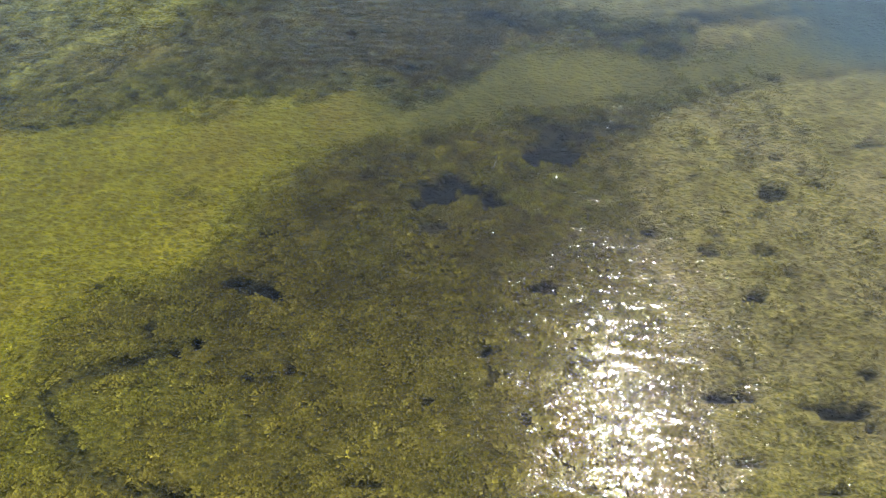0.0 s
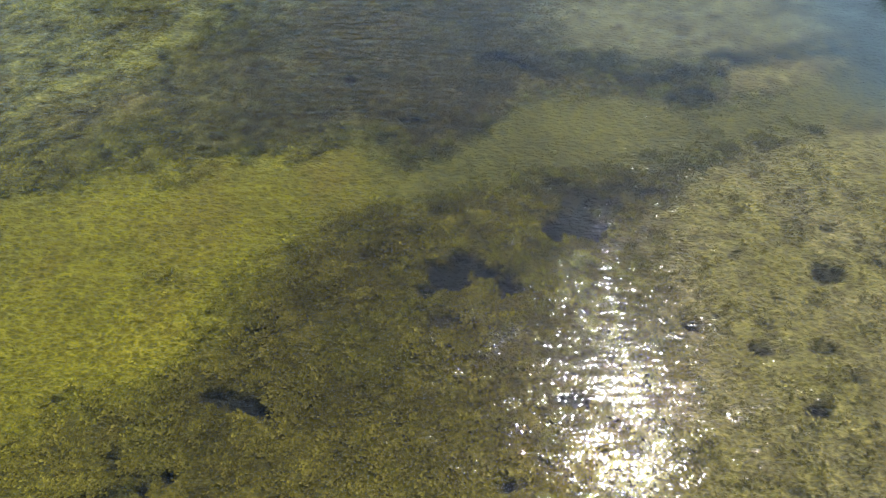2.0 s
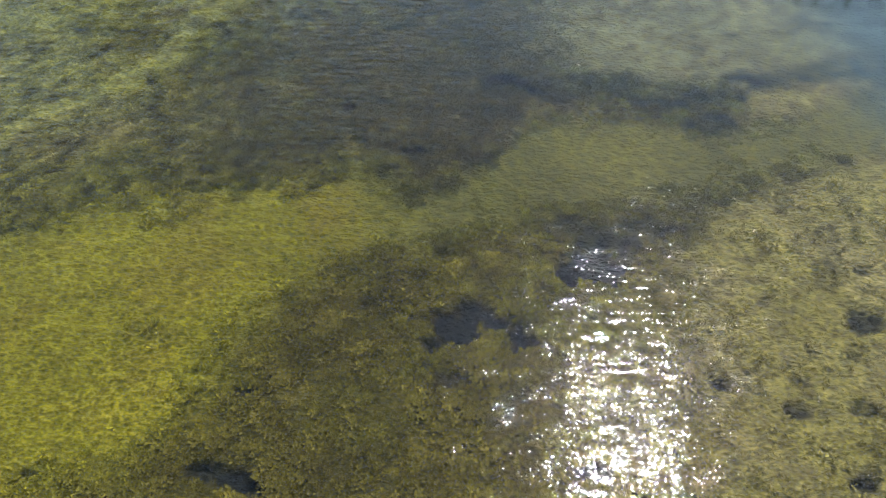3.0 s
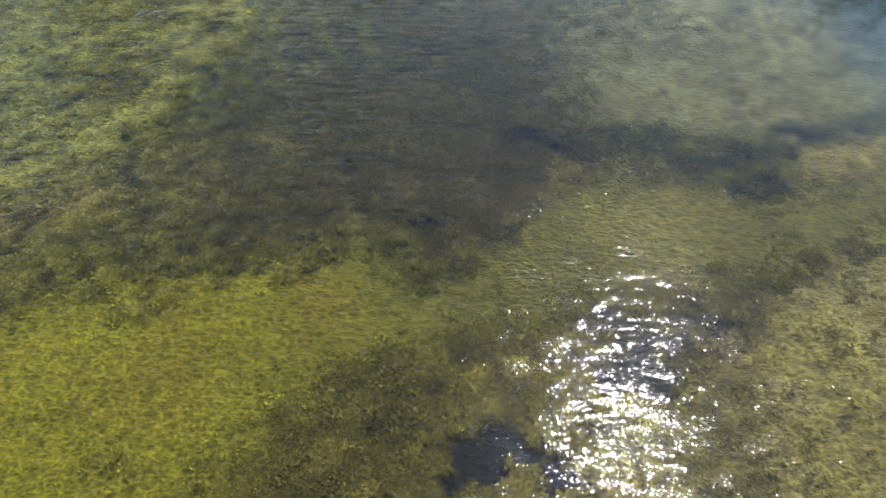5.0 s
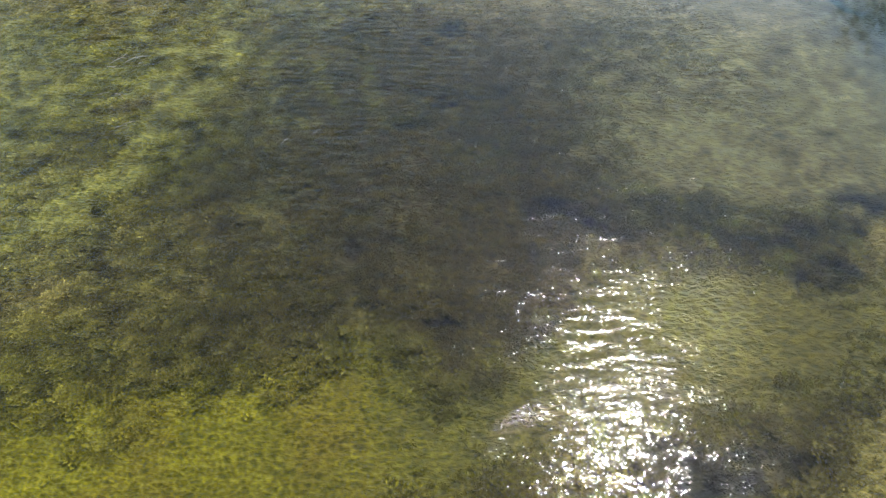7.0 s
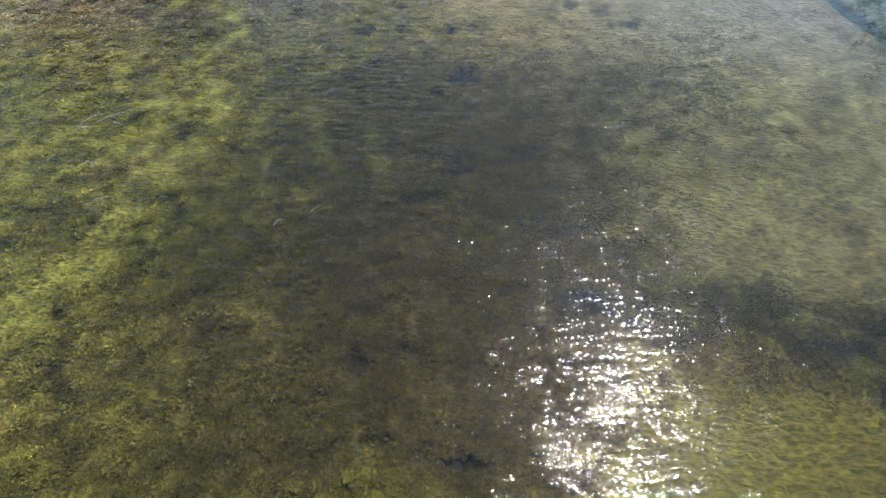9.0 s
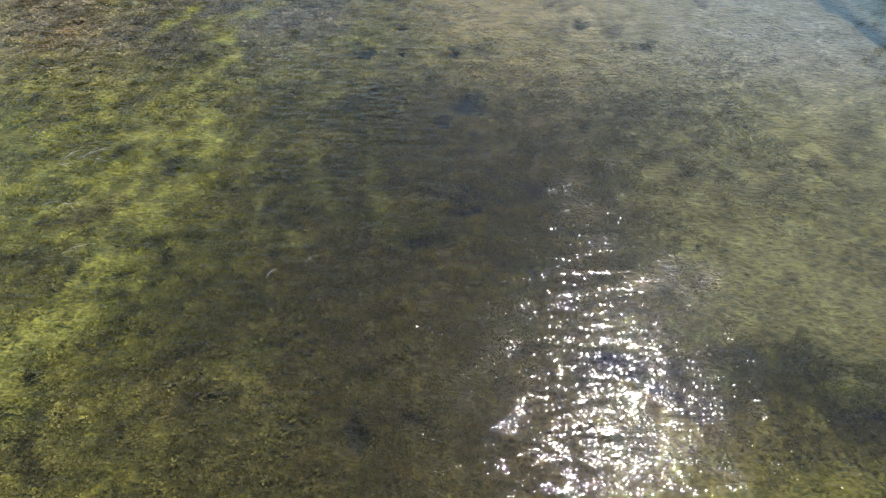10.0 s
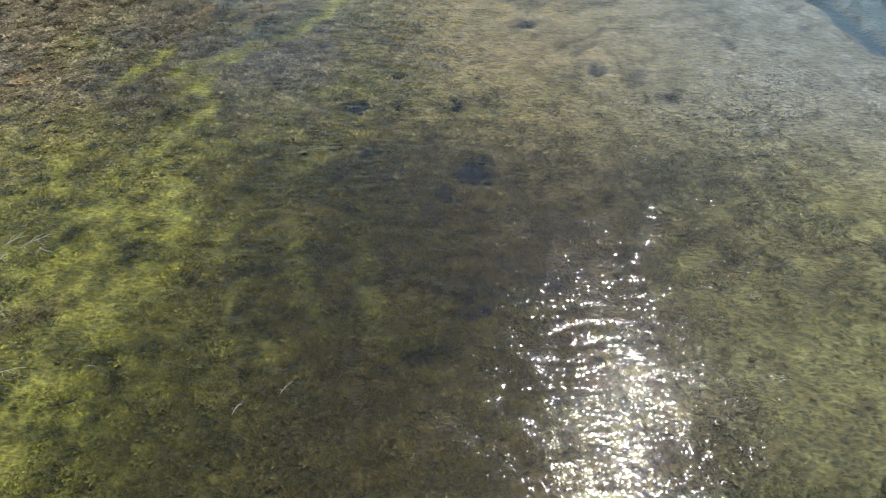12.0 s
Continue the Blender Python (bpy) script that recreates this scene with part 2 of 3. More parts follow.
def tones(x, y, c):
    """The colour of the bed's cover, before the fine grain."""
    n4 = fbm(x * 3.4, y * 3.4, 35, 3)
    n1, n2, n3 = fbm(x * 0.6, y * 0.6, 31), fbm(x * 2.2, y * 2.2, 32), fbm(x * 0.25, y * 0.25, 33)
    def blend(col, other, w):
        return col * (1 - w[:, None]) + np.array(other) * w[:, None]
    col = np.tile(np.array(WEED), (len(x), 1))
    col = blend(col, WEED_BROWN, np.clip(0.5 + 2.2 * n1 + 0.8 * n2 + 0.5 * (1 - soft(y, 9, 13)) * soft(x, -4, -1), 0, 1) * 0.7)
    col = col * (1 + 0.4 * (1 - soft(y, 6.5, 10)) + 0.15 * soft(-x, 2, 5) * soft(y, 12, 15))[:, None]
    col = col * (1 - 0.22 * soft(x, -5, -2.5) * soft(y, 13, 16) * (1 - soft(y, 25, 28)))[:, None]
    col = col * (1 + np.array((-0.07, 0.02, -0.1)) * soft(y, 14, 18)[:, None])
    col = blend(col, (0.135, 0.112, 0.040), 0.75 * soft(y, 14.0, 17.0) * np.clip(1 + 2 * n1, 0.3, 1.4) * (1 - 0.7 * soft(-x, 0.5, 4) * soft(y, 16.5, 19.5) * (1 - soft(y, 24, 27))))
    col = blend(col, UMBER, c["umber"] * np.clip(0.75 + 1.5 * n2 + 1.8 * n4, 0, 1))
    col = blend(col, MAUVE, c["mauve"] * np.clip(0.8 + 1.2 * n1, 0, 1))
    col = col * (1 + 0.55 * soft(-x, 5, 9) * soft(y, 24, 29))[:, None]
    col = blend(col, FLAT, c["flat"] * np.clip(0.85 + 1.2 * n2, 0, 1))
    col = blend(col, ALGAE, c["flat"] * np.clip(2.0 * n1, 0, 0.3))
    col = blend(col, TAN, c["tan"] * np.clip(0.8 + 1.2 * n2, 0, 1))
    col = blend(col, EAST, c["east"] * np.clip(0.8 + 1.0 * n2, 0, 1))
    col = blend(col, (0.070, 0.075, 0.016), 0.75 * c["patch"] * np.clip(0.8 + 1.6 * n4, 0, 1))
    # far north-east bed tinted pale and bluish in place of sky reflection
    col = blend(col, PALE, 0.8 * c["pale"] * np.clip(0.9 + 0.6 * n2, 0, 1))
    col = blend(col, RUST, c["rust"] * np.clip(0.6 + 2 * n2, 0, 1))
    col = blend(col, LANE, c["lane"] * np.clip(0.8 + 1.5 * n2, 0, 1))
    ch = blend(np.tile(np.array(ALGAE), (len(x), 1)), ALGAE_DULL, soft(x, -2.6, 1.6))
    ch = blend(ch, (0.100, 0.095, 0.018), soft(x, 2, 5.5))
    ch = blend(ch, (0.155, 0.128, 0.012), np.clip(2.2 * fbm(x * 0.9, y * 1.2, 34), 0, 0.6) * (1 - soft(x, -1, 1)))
    ch = ch * (1 + 0.5 * n1[:, None])
    col = col * (1 - c["channel"][:, None]) + ch * c["channel"][:, None]
    dark = np.clip(c["pit"] * (1.2 + 0.6 * n2) + 0.75 * c["crack"] + 0.7 * c["ridge"] * (1 + 2.4 * n4) + 0.6 * c["dab"], 0, 1)
    col = blend(col, PEAT, dark * 0.97)
    # beyond the blue stripe: reflected sky, put into the bed colour
    col = blend(col, SKY_VEIL, c["sky_veil"])
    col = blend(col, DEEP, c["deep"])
    calm = 1 - 0.45 * (1 - soft(y, 10.5, 13.5))
    col = col * np.clip(1 + 0.9 * calm * n2 * (1 - 0.4 * c["flat"]) * (1 - 0.65 * c["channel"]) + 0.5 * n3 + (1.25 + 0.5 * soft(y, 14, 18)) * calm * n4 * (1 - c["channel"]) * (1 - 0.6 * c["pale"]) * (1 - 0.5 * np.maximum(c["tan"], c["east"])) * (1 - 0.5 * c["flat"]), 0.3, 1.9)[:, None]
    return np.clip(col, 0.003, 0.8)


WEED, WEED_BROWN = (0.140, 0.132, 0.016), (0.125, 0.102, 0.017)
ALGAE, ALGAE_DULL, LANE = (0.143, 0.136, 0.008), (0.079, 0.078, 0.012), (0.142, 0.142, 0.034)
FLAT, TAN, EAST = (0.176, 0.152, 0.062), (0.162, 0.131, 0.070), (0.124, 0.122, 0.058)
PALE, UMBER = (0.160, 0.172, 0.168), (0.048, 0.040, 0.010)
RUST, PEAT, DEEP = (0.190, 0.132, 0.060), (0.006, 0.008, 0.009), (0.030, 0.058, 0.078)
# blue-grey of the reflected sky, used as a bed colour
SKY_VEIL = (0.07, 0.105, 0.125)
MAUVE = (0.131, 0.114, 0.084)
GRASS = (0.09, 0.10, 0.03)


# ---- materials ----
def bed_material():
    m, n, l, b = material("silty_lake_bed")
    at = n.new("ShaderNodeAttribute")
    at.attribute_name = "cover"
    v = stretched(n, l, (1, 1, 1))
    fine = noise_node(n, l, v, 22, 5, 0.65)
    mid = noise_node(n, l, v, 6, 4, 0.6)
    grain = mixed(n, l, ramp(n, l, fine, 0.35, 0.68), (0.55, 0.55, 0.5), (1.35, 1.33, 1.25))
    blot = mixed(n, l, ramp(n, l, mid, 0.35, 0.65), (0.75, 0.76, 0.8), (1.2, 1.2, 1.1))
    col = mixed(n, l, 1.0, mixed(n, l, 1.0, at.outputs["Color"], grain, "MULTIPLY"), blot, "MULTIPLY")
    # caustics, the net of sunlight focused by ripples, painted into the bed colour
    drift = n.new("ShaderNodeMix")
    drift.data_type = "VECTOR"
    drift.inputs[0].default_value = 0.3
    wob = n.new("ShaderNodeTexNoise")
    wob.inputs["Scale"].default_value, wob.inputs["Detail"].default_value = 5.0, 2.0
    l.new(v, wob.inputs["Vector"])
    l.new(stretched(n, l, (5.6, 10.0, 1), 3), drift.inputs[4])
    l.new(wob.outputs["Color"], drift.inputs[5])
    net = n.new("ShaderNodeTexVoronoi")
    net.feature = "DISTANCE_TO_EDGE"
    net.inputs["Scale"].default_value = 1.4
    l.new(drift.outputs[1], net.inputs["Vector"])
    caustic = calc(n, l, "SUBTRACT", 1.0, ramp(n, l, net.outputs["Distance"], 0.0, 0.27))
    col = mixed(n, l, 1.0, col, mixed(n, l, caustic, (0.86, 0.88, 0.9), (1.28, 1.24, 1.16)), "MULTIPLY")
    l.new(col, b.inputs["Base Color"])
    b.inputs["Roughness"].default_value = 0.9
    b.inputs["Specular IOR Level"].default_value = 0.1
    rip = noise_node(n, l, stretched(n, l, (6.5, 11, 8), 8), 1.0, 2, 0.5)
    cell = n.new("ShaderNodeTexVoronoi")
    cell.feature = "SMOOTH_F1"
    cell.inputs["Scale"].default_value = 1.0
    l.new(stretched(n, l, (7.5, 10.5, 1), 12), cell.inputs["Vector"])
    h = calc(n, l, "ADD", calc(n, l, "MULTIPLY", fine, 0.5), calc(n, l, "SUBTRACT", calc(n, l, "MULTIPLY", rip, 1.3), calc(n, l, "MULTIPLY", cell.outputs["Distance"], 0.9)))
    # the painted light lines also stand up slightly in the relief
    h = calc(n, l, "ADD", h, calc(n, l, "MULTIPLY", caustic, 0.22))
    bump = n.new("ShaderNodeBump")
    bump.inputs["Strength"].default_value, bump.inputs["Distance"].default_value = 1.0, 0.05
    l.new(h, bump.inputs["Height"])
    l.new(bump.outputs[0], b.inputs["Normal"])
    return m


def water_material():
    m, n, l, b = material("rippled_clear_water")
    n.remove(b)
    big = noise_node(n, l, stretched(n, l, (1.9, 6.0, 1), 5), 1.0, 1, 0.5)
    rip = noise_node(n, l, stretched(n, l, (14.5, 27.0, 1), 4), 1.0, 1, 0.5)
    fine = noise_node(n, l, stretched(n, l, (36, 44, 1), -14), 1.0, 1, 0.5)
    # short steep wavelets come in loose groups
    group = ramp(n, l, noise_node(n, l, stretched(n, l, (1.9, 3.6, 1), 15), 1.0, 2, 0.6), 0.40, 0.72)
    # open to the wind in the north-west, where the ripples stand higher
    spot = n.new("ShaderNodeSeparateXYZ")
    l.new(stretched(n, l, (1, 1, 1)), spot.inputs[0])
    open_water = calc(n, l, "MULTIPLY", ramp(n, l, calc(n, l, "SUBTRACT", 3.0, spot.outputs[0]), 0.0, 4.0), ramp(n, l, spot.outputs[1], 12.0, 18.0))
    big = calc(n, l, "MULTIPLY", big, calc(n, l, "ADD", 1.0, calc(n, l, "MULTIPLY", open_water, 1.6)))
    h = calc(n, l, "ADD", calc(n, l, "MULTIPLY", big, 0.021), calc(n, l, "ADD", calc(n, l, "MULTIPLY", rip, 0.0042), calc(n, l, "MULTIPLY", calc(n, l, "MULTIPLY", fine, group), 0.0074)))
    # gusts: rougher and smoother patches
    gust = noise_node(n, l, stretched(n, l, (0.22, 0.4, 1), 25), 1.0, 2, 0.5)
    g = n.new("ShaderNodeMapRange")
    g.inputs[1].default_value, g.inputs[2].default_value, g.inputs[3].default_value, g.inputs[4].default_value = 0.35, 0.65, 0.9, 1.2
    l.new(gust, g.inputs[0])
    h = calc(n, l, "MULTIPLY", h, g.outputs[0])
    # the water lies calmer in the shelter of the banks
    place = n.new("ShaderNodeSeparateXYZ")
    l.new(stretched(n, l, (1, 1, 1)), place.inputs[0])
    west = ramp(n, l, calc(n, l, "MULTIPLY", place.outputs[0], -1.0), 6.8, 8.8)
    north = ramp(n, l, place.outputs[1], 28.0, 31.0)
    west = calc(n, l, "MULTIPLY", calc(n, l, "MULTIPLY", west, north), 0.96)
    calm = calc(n, l, "MAXIMUM", ramp(n, l, place.outputs[0], 6.3, 9.3), west)
    h = calc(n, l, "MULTIPLY", h, calc(n, l, "SUBTRACT", 1.0, calc(n, l, "MULTIPLY", calm, 0.965)))
    bump = n.new("ShaderNodeBump")
    bump.inputs["Strength"].default_value, bump.inputs["Distance"].default_value = 1.0, 1.0
    l.new(h, bump.inputs["Height"])
    clear = n.new("ShaderNodeBsdfTransparent")
    clear.inputs[0].default_value = (0.96, 0.97, 0.93, 1)
    gloss = n.new("ShaderNodeBsdfGlossy")
    gloss.distribution = "BECKMANN"
    l.new(calc(n, l, "SUBTRACT", 0.062, calc(n, l, "MULTIPLY", calm, 0.051)), gloss.inputs["Roughness"])
    fres = n.new("ShaderNodeFresnel")
    fres.inputs["IOR"].default_value = 1.333
    mix = n.new("ShaderNodeMixShader")
    l.new(bump.outputs[0], gloss.inputs["Normal"])
    l.new(bump.outputs[0], fres.inputs["Normal"])
    l.new(fres.outputs[0], mix.inputs[0])
    l.new(clear.outputs[0], mix.inputs[1])
    l.new(gloss.outputs[0], mix.inputs[2])
    l.new(mix.outputs[0], n["Material Output"].inputs[0])
    return m


def leaf_material(name, attribute, rough=0.6):
    m, n, l, b = material(name)
    at = n.new("ShaderNodeAttribute")
    at.attribute_name = attribute
    g = n.new("ShaderNodeNewGeometry")
    var = mixed(n, l, g.outputs["Random Per Island"], (0.6, 0.62, 0.63), (1.4, 1.37, 1.33))
    grain = noise_node(n, l, g.outputs["Position"], 30, 3, 0.6)
    col = mixed(n, l, 1.0, mixed(n, l, 1.0, at.outputs["Color"], var, "MULTIPLY"), mixed(n, l, grain, (0.7, 0.7, 0.7), (1.25, 1.25, 1.2)), "MULTIPLY")
    l.new(col, b.inputs["Base Color"])
    b.inputs["Roughness"].default_value = rough
    b.inputs["Specular IOR Level"].default_value = 0.05
    thin = n.new("ShaderNodeBsdfTranslucent")
    l.new(col, thin.inputs[0])
    both = n.new("ShaderNodeMixShader")
    both.inputs[0].default_value = 0.45
    l.new(b.outputs[0], both.inputs[1])
    l.new(thin.outputs[0], both.inputs[2])
    l.new(both.outputs[0], n["Material Output"].inputs[0])
    return m


def plain_material(name, a, c, scale, rough=0.75):
    m, n, l, b = material(name)
    v = stretched(n, l, (1, 1, 1))
    f = noise_node(n, l, v, scale, 5, 0.6)
    l.new(mixed(n, l, ramp(n, l, f, 0.3, 0.7), a, c), b.inputs["Base Color"])
    b.inputs["Roughness"].default_value = rough
    bump = n.new("ShaderNodeBump")
    bump.inputs["Strength"].default_value, bump.inputs["Distance"].default_value = 0.6, 0.01
    l.new(f, bump.inputs["Height"])
    l.new(bump.outputs[0], b.inputs["Normal"])
    return m


BED = bed_material()
WATER = water_material()
WEED_LEAF = leaf_material("water_weed_leaf", "tone")
SHRUB_LEAF = leaf_material("willow_leaf", "tone", 0.5)
DRIFTWOOD = plain_material("bleached_driftwood", (0.30, 0.27, 0.20), (0.50, 0.47, 0.38), 40)
BARK = plain_material("grey_brown_bark", (0.10, 0.075, 0.05), (0.2, 0.16, 0.12), 25)


def mesh_object(name, verts, faces, mat, colours=None, attribute="tone", smooth=False):
    me = bpy.data.meshes.new(name)
    verts, faces = np.asarray(verts, np.float32), np.asarray(faces, np.int32)
    me.vertices.add(len(verts))
    me.vertices.foreach_set("co", verts.ravel())
    k = faces.shape[1]
    me.loops.add(faces.size)
    me.loops.foreach_set("vertex_index", faces.ravel())
    me.polygons.add(len(faces))
    me.polygons.foreach_set("loop_start", np.arange(0, faces.size, k, dtype=np.int32))
    me.polygons.foreach_set("use_smooth", np.full(len(faces), smooth))
    if colours is not None:
        at = me.attributes.new(attribute, "FLOAT_COLOR", "POINT")
        at.data.foreach_set("color", np.c_[colours, np.ones(len(colours))].astype(np.float32).ravel())
    me.update(calc_edges=True)
    me.validate()
    me.materials.append(mat)
    return new(name, me)


# ---- lake bed, banks and land: one sheet to the horizon ----
def spread(lo, hi, step, reach):
    mid = np.arange(lo, hi + step / 2, step)
    out, s, side = [], step, 0.0
    while side < reach:
        s *= 1.075
        side += s
        out.append(side)
    out = np.array(out)
    return np.r_[lo - out[::-1], mid, hi + out]


gx, gy = spread(-14, 15, 0.09, 2400), spread(3.5, 37, 0.09, 2400)
px, py = [a.ravel() for a in np.meshgrid(gx, gy)]
plan = cover(px, py)
inside = shore(px, py)
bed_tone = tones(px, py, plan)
# the bed is darker where the weed stands thicker, less so in the north
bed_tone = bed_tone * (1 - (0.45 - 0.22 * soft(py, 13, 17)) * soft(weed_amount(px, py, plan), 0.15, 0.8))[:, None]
wet = soft(inside, -0.4, 0.3)[:, None]
meadow = np.array(GRASS) * np.clip(1 + 1.2 * fbm(px * 0.5, py * 0.5, 41), 0.4, 1.8)[:, None]
bed_tone = bed_tone * wet + meadow * (1 - wet)
nx = len(gx)
cell = (np.arange(len(gy) - 1)[:, None] * nx + np.arange(nx - 1)[None, :]).ravel()
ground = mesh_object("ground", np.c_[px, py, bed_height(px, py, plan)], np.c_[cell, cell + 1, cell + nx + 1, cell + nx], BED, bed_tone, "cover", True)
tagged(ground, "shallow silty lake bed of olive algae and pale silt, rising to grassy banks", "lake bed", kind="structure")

# ---- water ----
wx_, wy_ = np.linspace(-30, 24, 28), np.linspace(-60, 95, 78)
sx, sy = [a.ravel() for a in np.meshgrid(wx_, wy_)]
cell = (np.arange(len(wy_) - 1)[:, None] * len(wx_) + np.arange(len(wx_) - 1)[None, :]).ravel()
water = mesh_object("water", np.c_[sx, sy, np.zeros(len(sx))], np.c_[cell, cell + 1, cell + len(wx_) + 1, cell + len(wx_)], WATER, None, "", True)
tagged(water, "clear shallow lake water with fine wind ripples and sun glitter", "water", kind="structure")


# ---- water weed on the bed ----
def weed_bed(name, label, x0, x1, y0, y1, count, seed, size=0.036, leaves=5):
    rng = np.random.default_rng(seed)
    x, y = rng.uniform(x0, x1, count), rng.uniform(y0, y1, count)
    c = cover(x, y)
    clump = np.clip(0.55 + 1.6 * fbm(x * 1.8, y * 1.8, 51, 3) + 2.2 * fbm(x * 7.5, y * 7.5, 53, 2), 0.04, 1)
    keep = rng.uniform(0, 1, count) < weed_amount(x, y, c) * clump
    x, y = x[keep], y[keep]
    c = {k: v[keep] for k, v in c.items()}
    n = len(x)
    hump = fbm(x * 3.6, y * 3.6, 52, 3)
    z = bed_height(x, y, c) + 0.16 * np.clip(hump, -0.1, 0.4)
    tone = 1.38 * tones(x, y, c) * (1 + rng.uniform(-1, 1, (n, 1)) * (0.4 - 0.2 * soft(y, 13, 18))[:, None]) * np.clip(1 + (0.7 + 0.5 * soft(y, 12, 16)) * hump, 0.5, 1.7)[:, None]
    tone = tone * np.where(rng.uniform(0, 1, (n, 1)) < 0.12, 1.5, 1.0)
    s = 1.0 * size * rng.uniform(0.5, 1.5, n)
    verts, cols = [], []
    for k in range(leaves):
        a = rng.uniform(0, 2 * np.pi, n)
        up = rng.uniform(0.03, 0.4, n)
        ln, wd = s * rng.uniform(0.8, 1.8, n), s * rng.uniform(0.3, 0.65, n)
        bx, by = x + rng.normal(0, 0.6, n) * s, y + rng.normal(0, 0.6, n) * s
        dx, dy = np.cos(a), np.sin(a)
        tip = np.c_[bx + dx * ln, by + dy * ln, z + up * ln + 0.01]
        mid = np.c_[bx + dx * ln * 0.5, by + dy * ln * 0.5, z + up * ln * 0.75 + 0.01]
        side = np.c_[-dy * wd, dx * wd, rng.uniform(-0.3, 0.3, n) * wd]
        quad = np.stack([np.c_[bx, by, z - 0.01], mid + side, tip, mid - side], 1)
        verts.append(quad.reshape(-1, 3))
        cols.append(np.repeat(tone, 4, 0))
    verts = np.concatenate(verts)
    faces = np.arange(len(verts)).reshape(-1, 4)
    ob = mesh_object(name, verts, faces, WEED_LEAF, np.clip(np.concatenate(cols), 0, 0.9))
    return tagged(ob, label, "water weed", kind="stuff")


weed_bed("water_weed", "dense olive-brown water weed covering the shallow bed south of the channel", -6, 9.5, 3.5, 16.5, 250000, 1, 0.032)
weed_bed("water_weed", "dark brown water weed mat north of the green channel", -11, 9.5, 13.5, 24, 250000, 2, 0.034)
weed_bed("water_weed", "sparse brown and green water weed on the far bed", -13, 11, 24, 37, 210000, 3, 0.046, 4)


# ---- driftwood ----
def tube(bm, pts, r0, r1, sides=6):
    rings = []
    for i, p in enumerate(pts):
        q = pts[min(i + 1, len(pts) - 1)] - pts[max(i - 1, 0)]
        turn = q.to_track_quat("Z", "Y").to_matrix()
        r = r0 + (r1 - r0) * i / (len(pts) - 1)
        rings.append([bm.verts.new(p + turn @ Vector((r * math.cos(2 * math.pi * k / sides), r * math.sin(2 * math.pi * k / sides), 0))) for k in range(sides)])
    for a, b in zip(rings, rings[1:]):
        for k in range(sides):
            bm.faces.new((a[k], a[(k + 1) % sides], b[(k + 1) % sides], b[k]))
    bm.faces.new(rings[0][::-1])
    bm.faces.new(rings[-1])


def part(name, bm, mat, parent=None, label=""):
    me = bpy.data.meshes.new(name)
    bm.normal_update()
    bm.to_mesh(me)
    bm.free()
    for p in me.polygons:
        p.use_smooth = True
    me.materials.append(mat)
    ob = new(name, me)
    if parent:
        ob.parent = parent
    return tagged(ob, label)


def drift_branch(x, y, turn, length, label, twigs=3, seed=0, thick=0.008):
    rng = random.Random(seed)
    root = new("driftwood_branch")
    root.matrix_world = pose(x, y, -0.05, 0, 0, turn)
    def limb(start, way, ln, r):
        pts = [start]
        for _ in range(5):
            way = (way + Vector((rng.uniform(-.25, .25), rng.uniform(-.25, .25), -0.16 + rng.uniform(-.08, .08)))).normalized()
            pts.append(pts[-1] + way * ln / 5)
        bm = bmesh.new()
        tube(bm, pts, r, r * 0.35)
        return bm, pts, way
    bm, pts, way = limb(Vector((-length / 2, 0, 0.02)), Vector((1, 0, 0.5)), length, thick)
    part("stem", bm, DRIFTWOOD, root)
    for k in range(twigs):
        p = pts[1 + k % 4]
        side = Vector((rng.uniform(0.2, 1), rng.choice((-1, 1)) * rng.uniform(0.5, 1), rng.uniform(-0.05, 0.35)))
        part("twig", limb(p, side.normalized(), length * rng.uniform(0.3, 0.6), thick * 0.6)[0], DRIFTWOOD, root)
    return tagged(root, label, "branch", "driftwood on the water")


STICK = "bleached bare driftwood twig arching out of the shallow water"
STICKS = [(2.55, 12.07, 65, .26, 1), (-6.38, 23.2, 8, .55, 4), (-6.75, 23.28, 30, .5, 3), (-6.2, 23.1, -40, .3, 2), (-6.8, 23.0, -8, .4, 3), (-5.64, 20.77, -4, .4, 2),
          (-5.85, 20.7, 25, .2, 1), (-6.22, 21.84, -20, .4, 2), (-6.6, 21.9, 15, .3, 1), (-4.6, 20.9, 20, .14, 0), (-2.46, 20.2, 60, .22, 3), (-1.87, 20.5, 50, .24, 2)]
for i, (x, y, turn, ln, tw) in enumerate(STICKS):
    drift_branch(x, y, turn, ln, STICK if i else "single pale driftwood stick beside the dark hollows", tw, i, 0.0056)


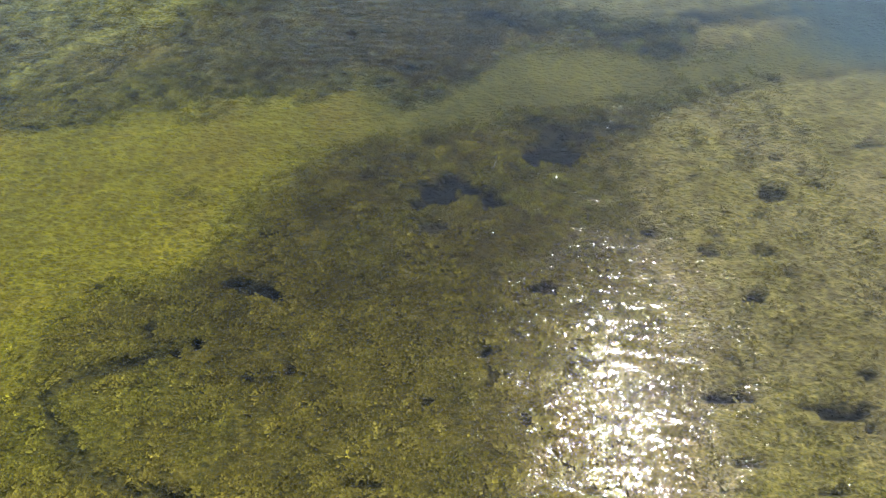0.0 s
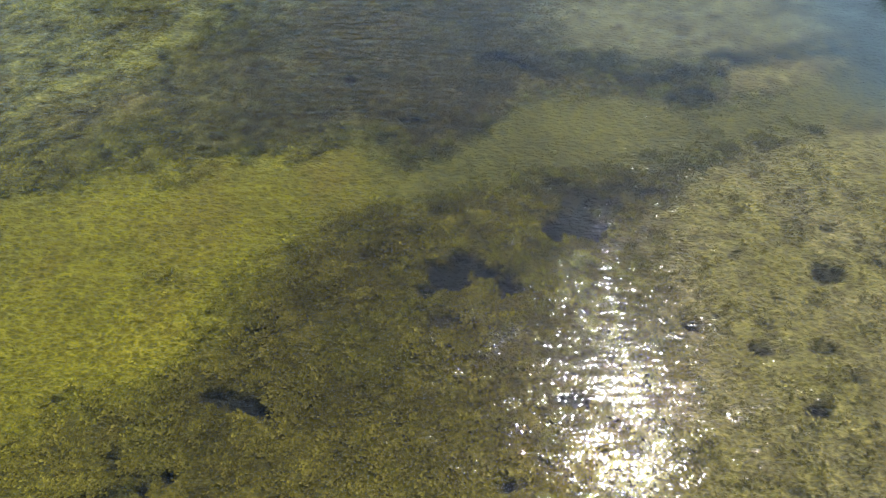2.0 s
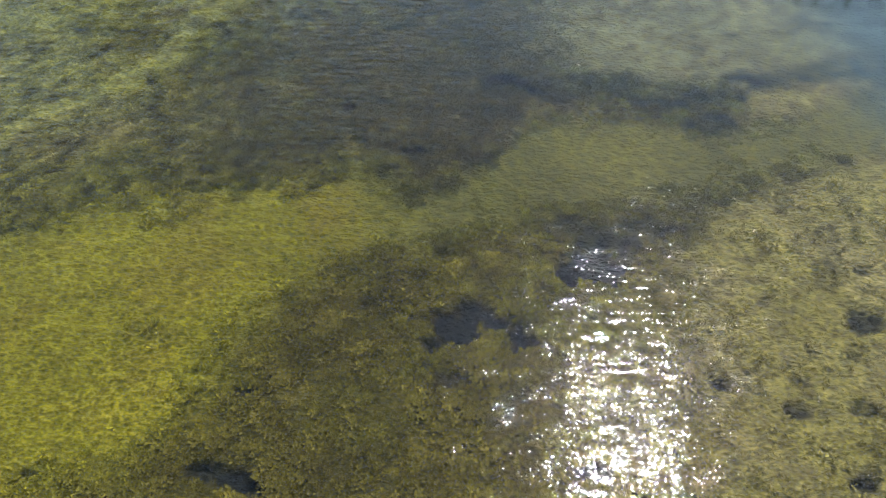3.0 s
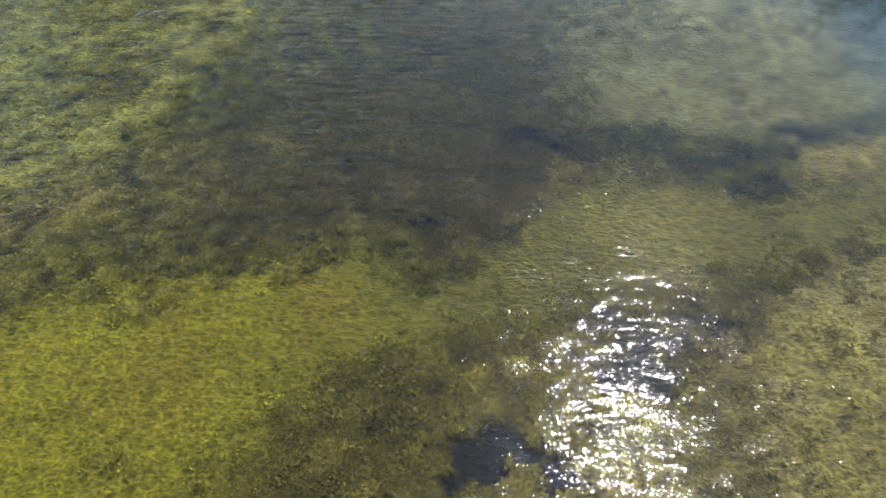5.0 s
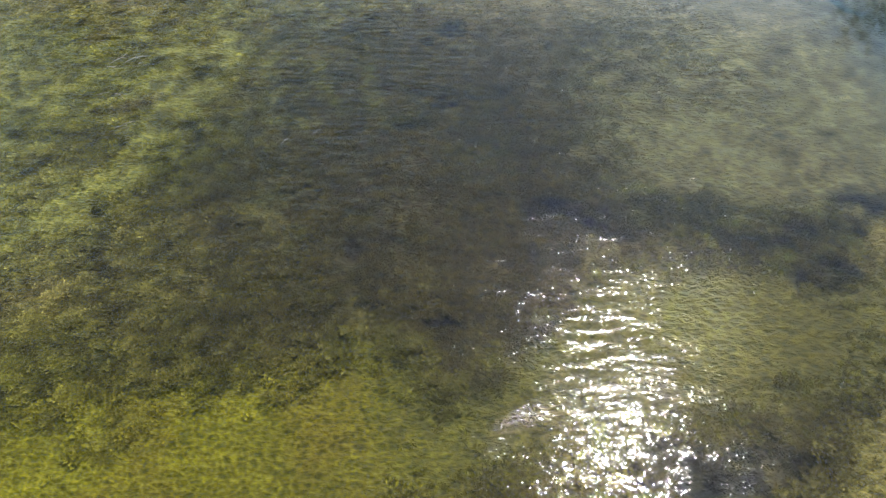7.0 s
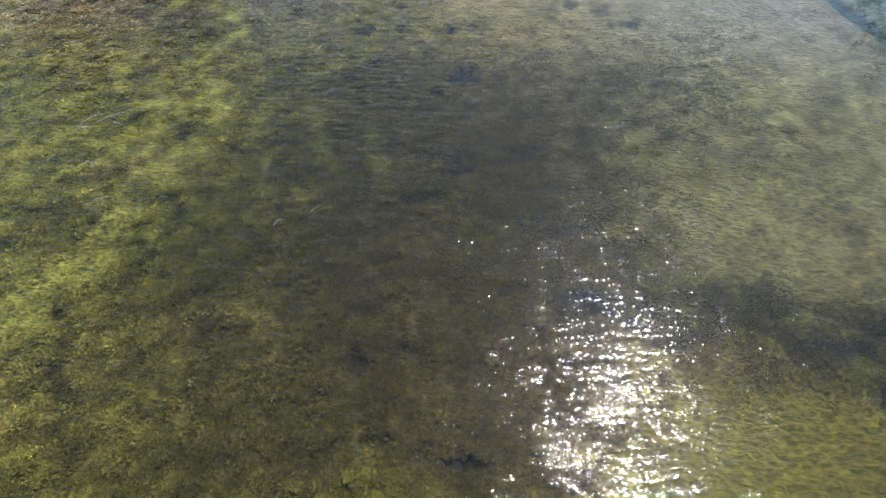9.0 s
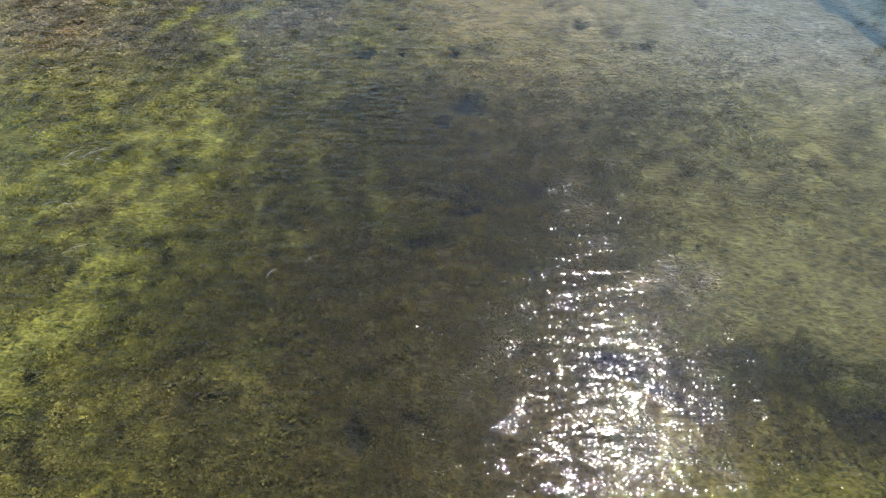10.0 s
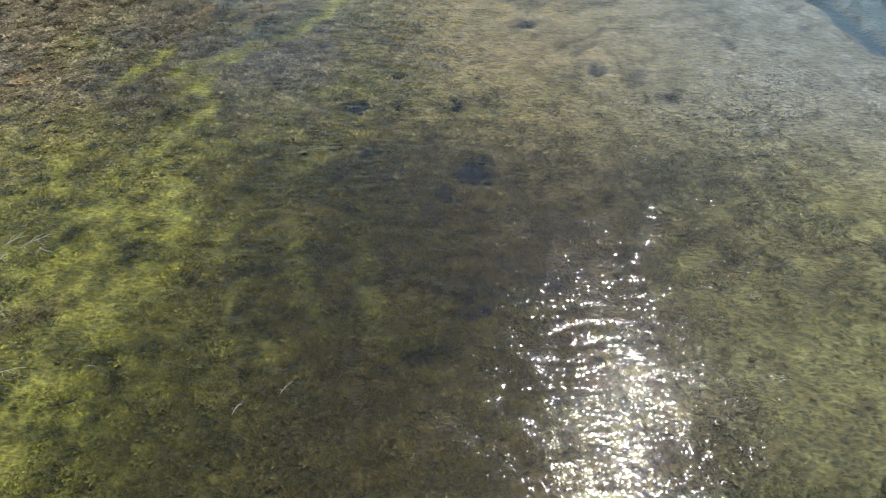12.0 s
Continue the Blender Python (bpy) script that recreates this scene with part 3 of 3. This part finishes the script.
# ---- willow shrubs on the banks ----
def shrub(seed, height):
    rng = random.Random(seed)
    nrng = np.random.default_rng(seed)
    root = new("willow_shrub")
    verts, cols = [], []
    for k in range(9):
        a = rng.uniform(0, 2 * math.pi)
        lean = rng.uniform(0.1, 0.55)
        way = Vector((math.cos(a) * lean, math.sin(a) * lean, 1)).normalized()
        p = Vector((rng.uniform(-.25, .25), rng.uniform(-.25, .25), -0.25))
        pts = [p]
        for _ in range(8):
            way = (way + Vector((rng.uniform(-.12, .12), rng.uniform(-.12, .12), rng.uniform(-.05, .05)))).normalized()
            pts.append(pts[-1] + way * height * rng.uniform(0.8, 1.2) / 8)
        bm = bmesh.new()
        tube(bm, pts, 0.03, 0.006, 5)
        part("stem", bm, BARK, root)
        for j in range(2, len(pts)):
            for _ in range(3):
                side = Vector((rng.uniform(-1, 1), rng.uniform(-1, 1), rng.uniform(0.1, 1.2))).normalized()
                ln = height * rng.uniform(0.10, 0.26)
                for _ in range(34):
                    u = rng.uniform(0.05, 1)
                    c = pts[j] + side * ln * u + Vector((rng.gauss(0, .03), rng.gauss(0, .03), rng.gauss(0, .03)))
                    d = (side + Vector((rng.uniform(-1, 1), rng.uniform(-1, 1), rng.uniform(-.8, .6)))).normalized() * rng.uniform(.05, .1)
                    w = d.cross(Vector((rng.uniform(-1, 1), rng.uniform(-1, 1), rng.uniform(-1, 1)))).normalized() * 0.011
                    verts += [c, c + d * .5 + w, c + d, c + d * .5 - w]
                    t = rng.uniform(0.6, 1.3)
                    cols += [(0.038 * t, 0.068 * t, 0.014 * t)] * 4
    crown = mesh_object("crown", np.array([tuple(v) for v in verts]), np.arange(len(verts)).reshape(-1, 4), SHRUB_LEAF, np.array(cols))
    crown.parent = root
    return tagged(root, "leafy green willow shrub growing on the lake bank", "shrub", "bank shrubs")


kinds = [shrub(11, 2.2), shrub(12, 2.6), shrub(13, 1.9)]


def land_at(x, y):
    xs, ys = np.array([x]), np.array([y])
    return float(bed_height(xs, ys, cover(xs, ys))[0])


rng = random.Random(4)
places = [(rng.uniform(19.2, 20.8), 29.5 + 1.9 * i + rng.uniform(-.5, .5)) for i in range(10)]
places += [(-18.0, 38.5), (-17.0, 40.5), (-15.6, 42.0), (-14.2, 42.8), (-13.0, 43.4), (-11.6, 45.5)]
for i, (x, y) in enumerate(places):
    m = pose(x, y, land_at(x, y), 0, 0, rng.uniform(0, 360)) @ Matrix.Scale(1.9 if x < 0 else 1.5 if y < 38 else 1.36, 4)
    if i < 3:
        kinds[i].matrix_world = m
    else:
        copy_thing(kinds[i % 3], m)
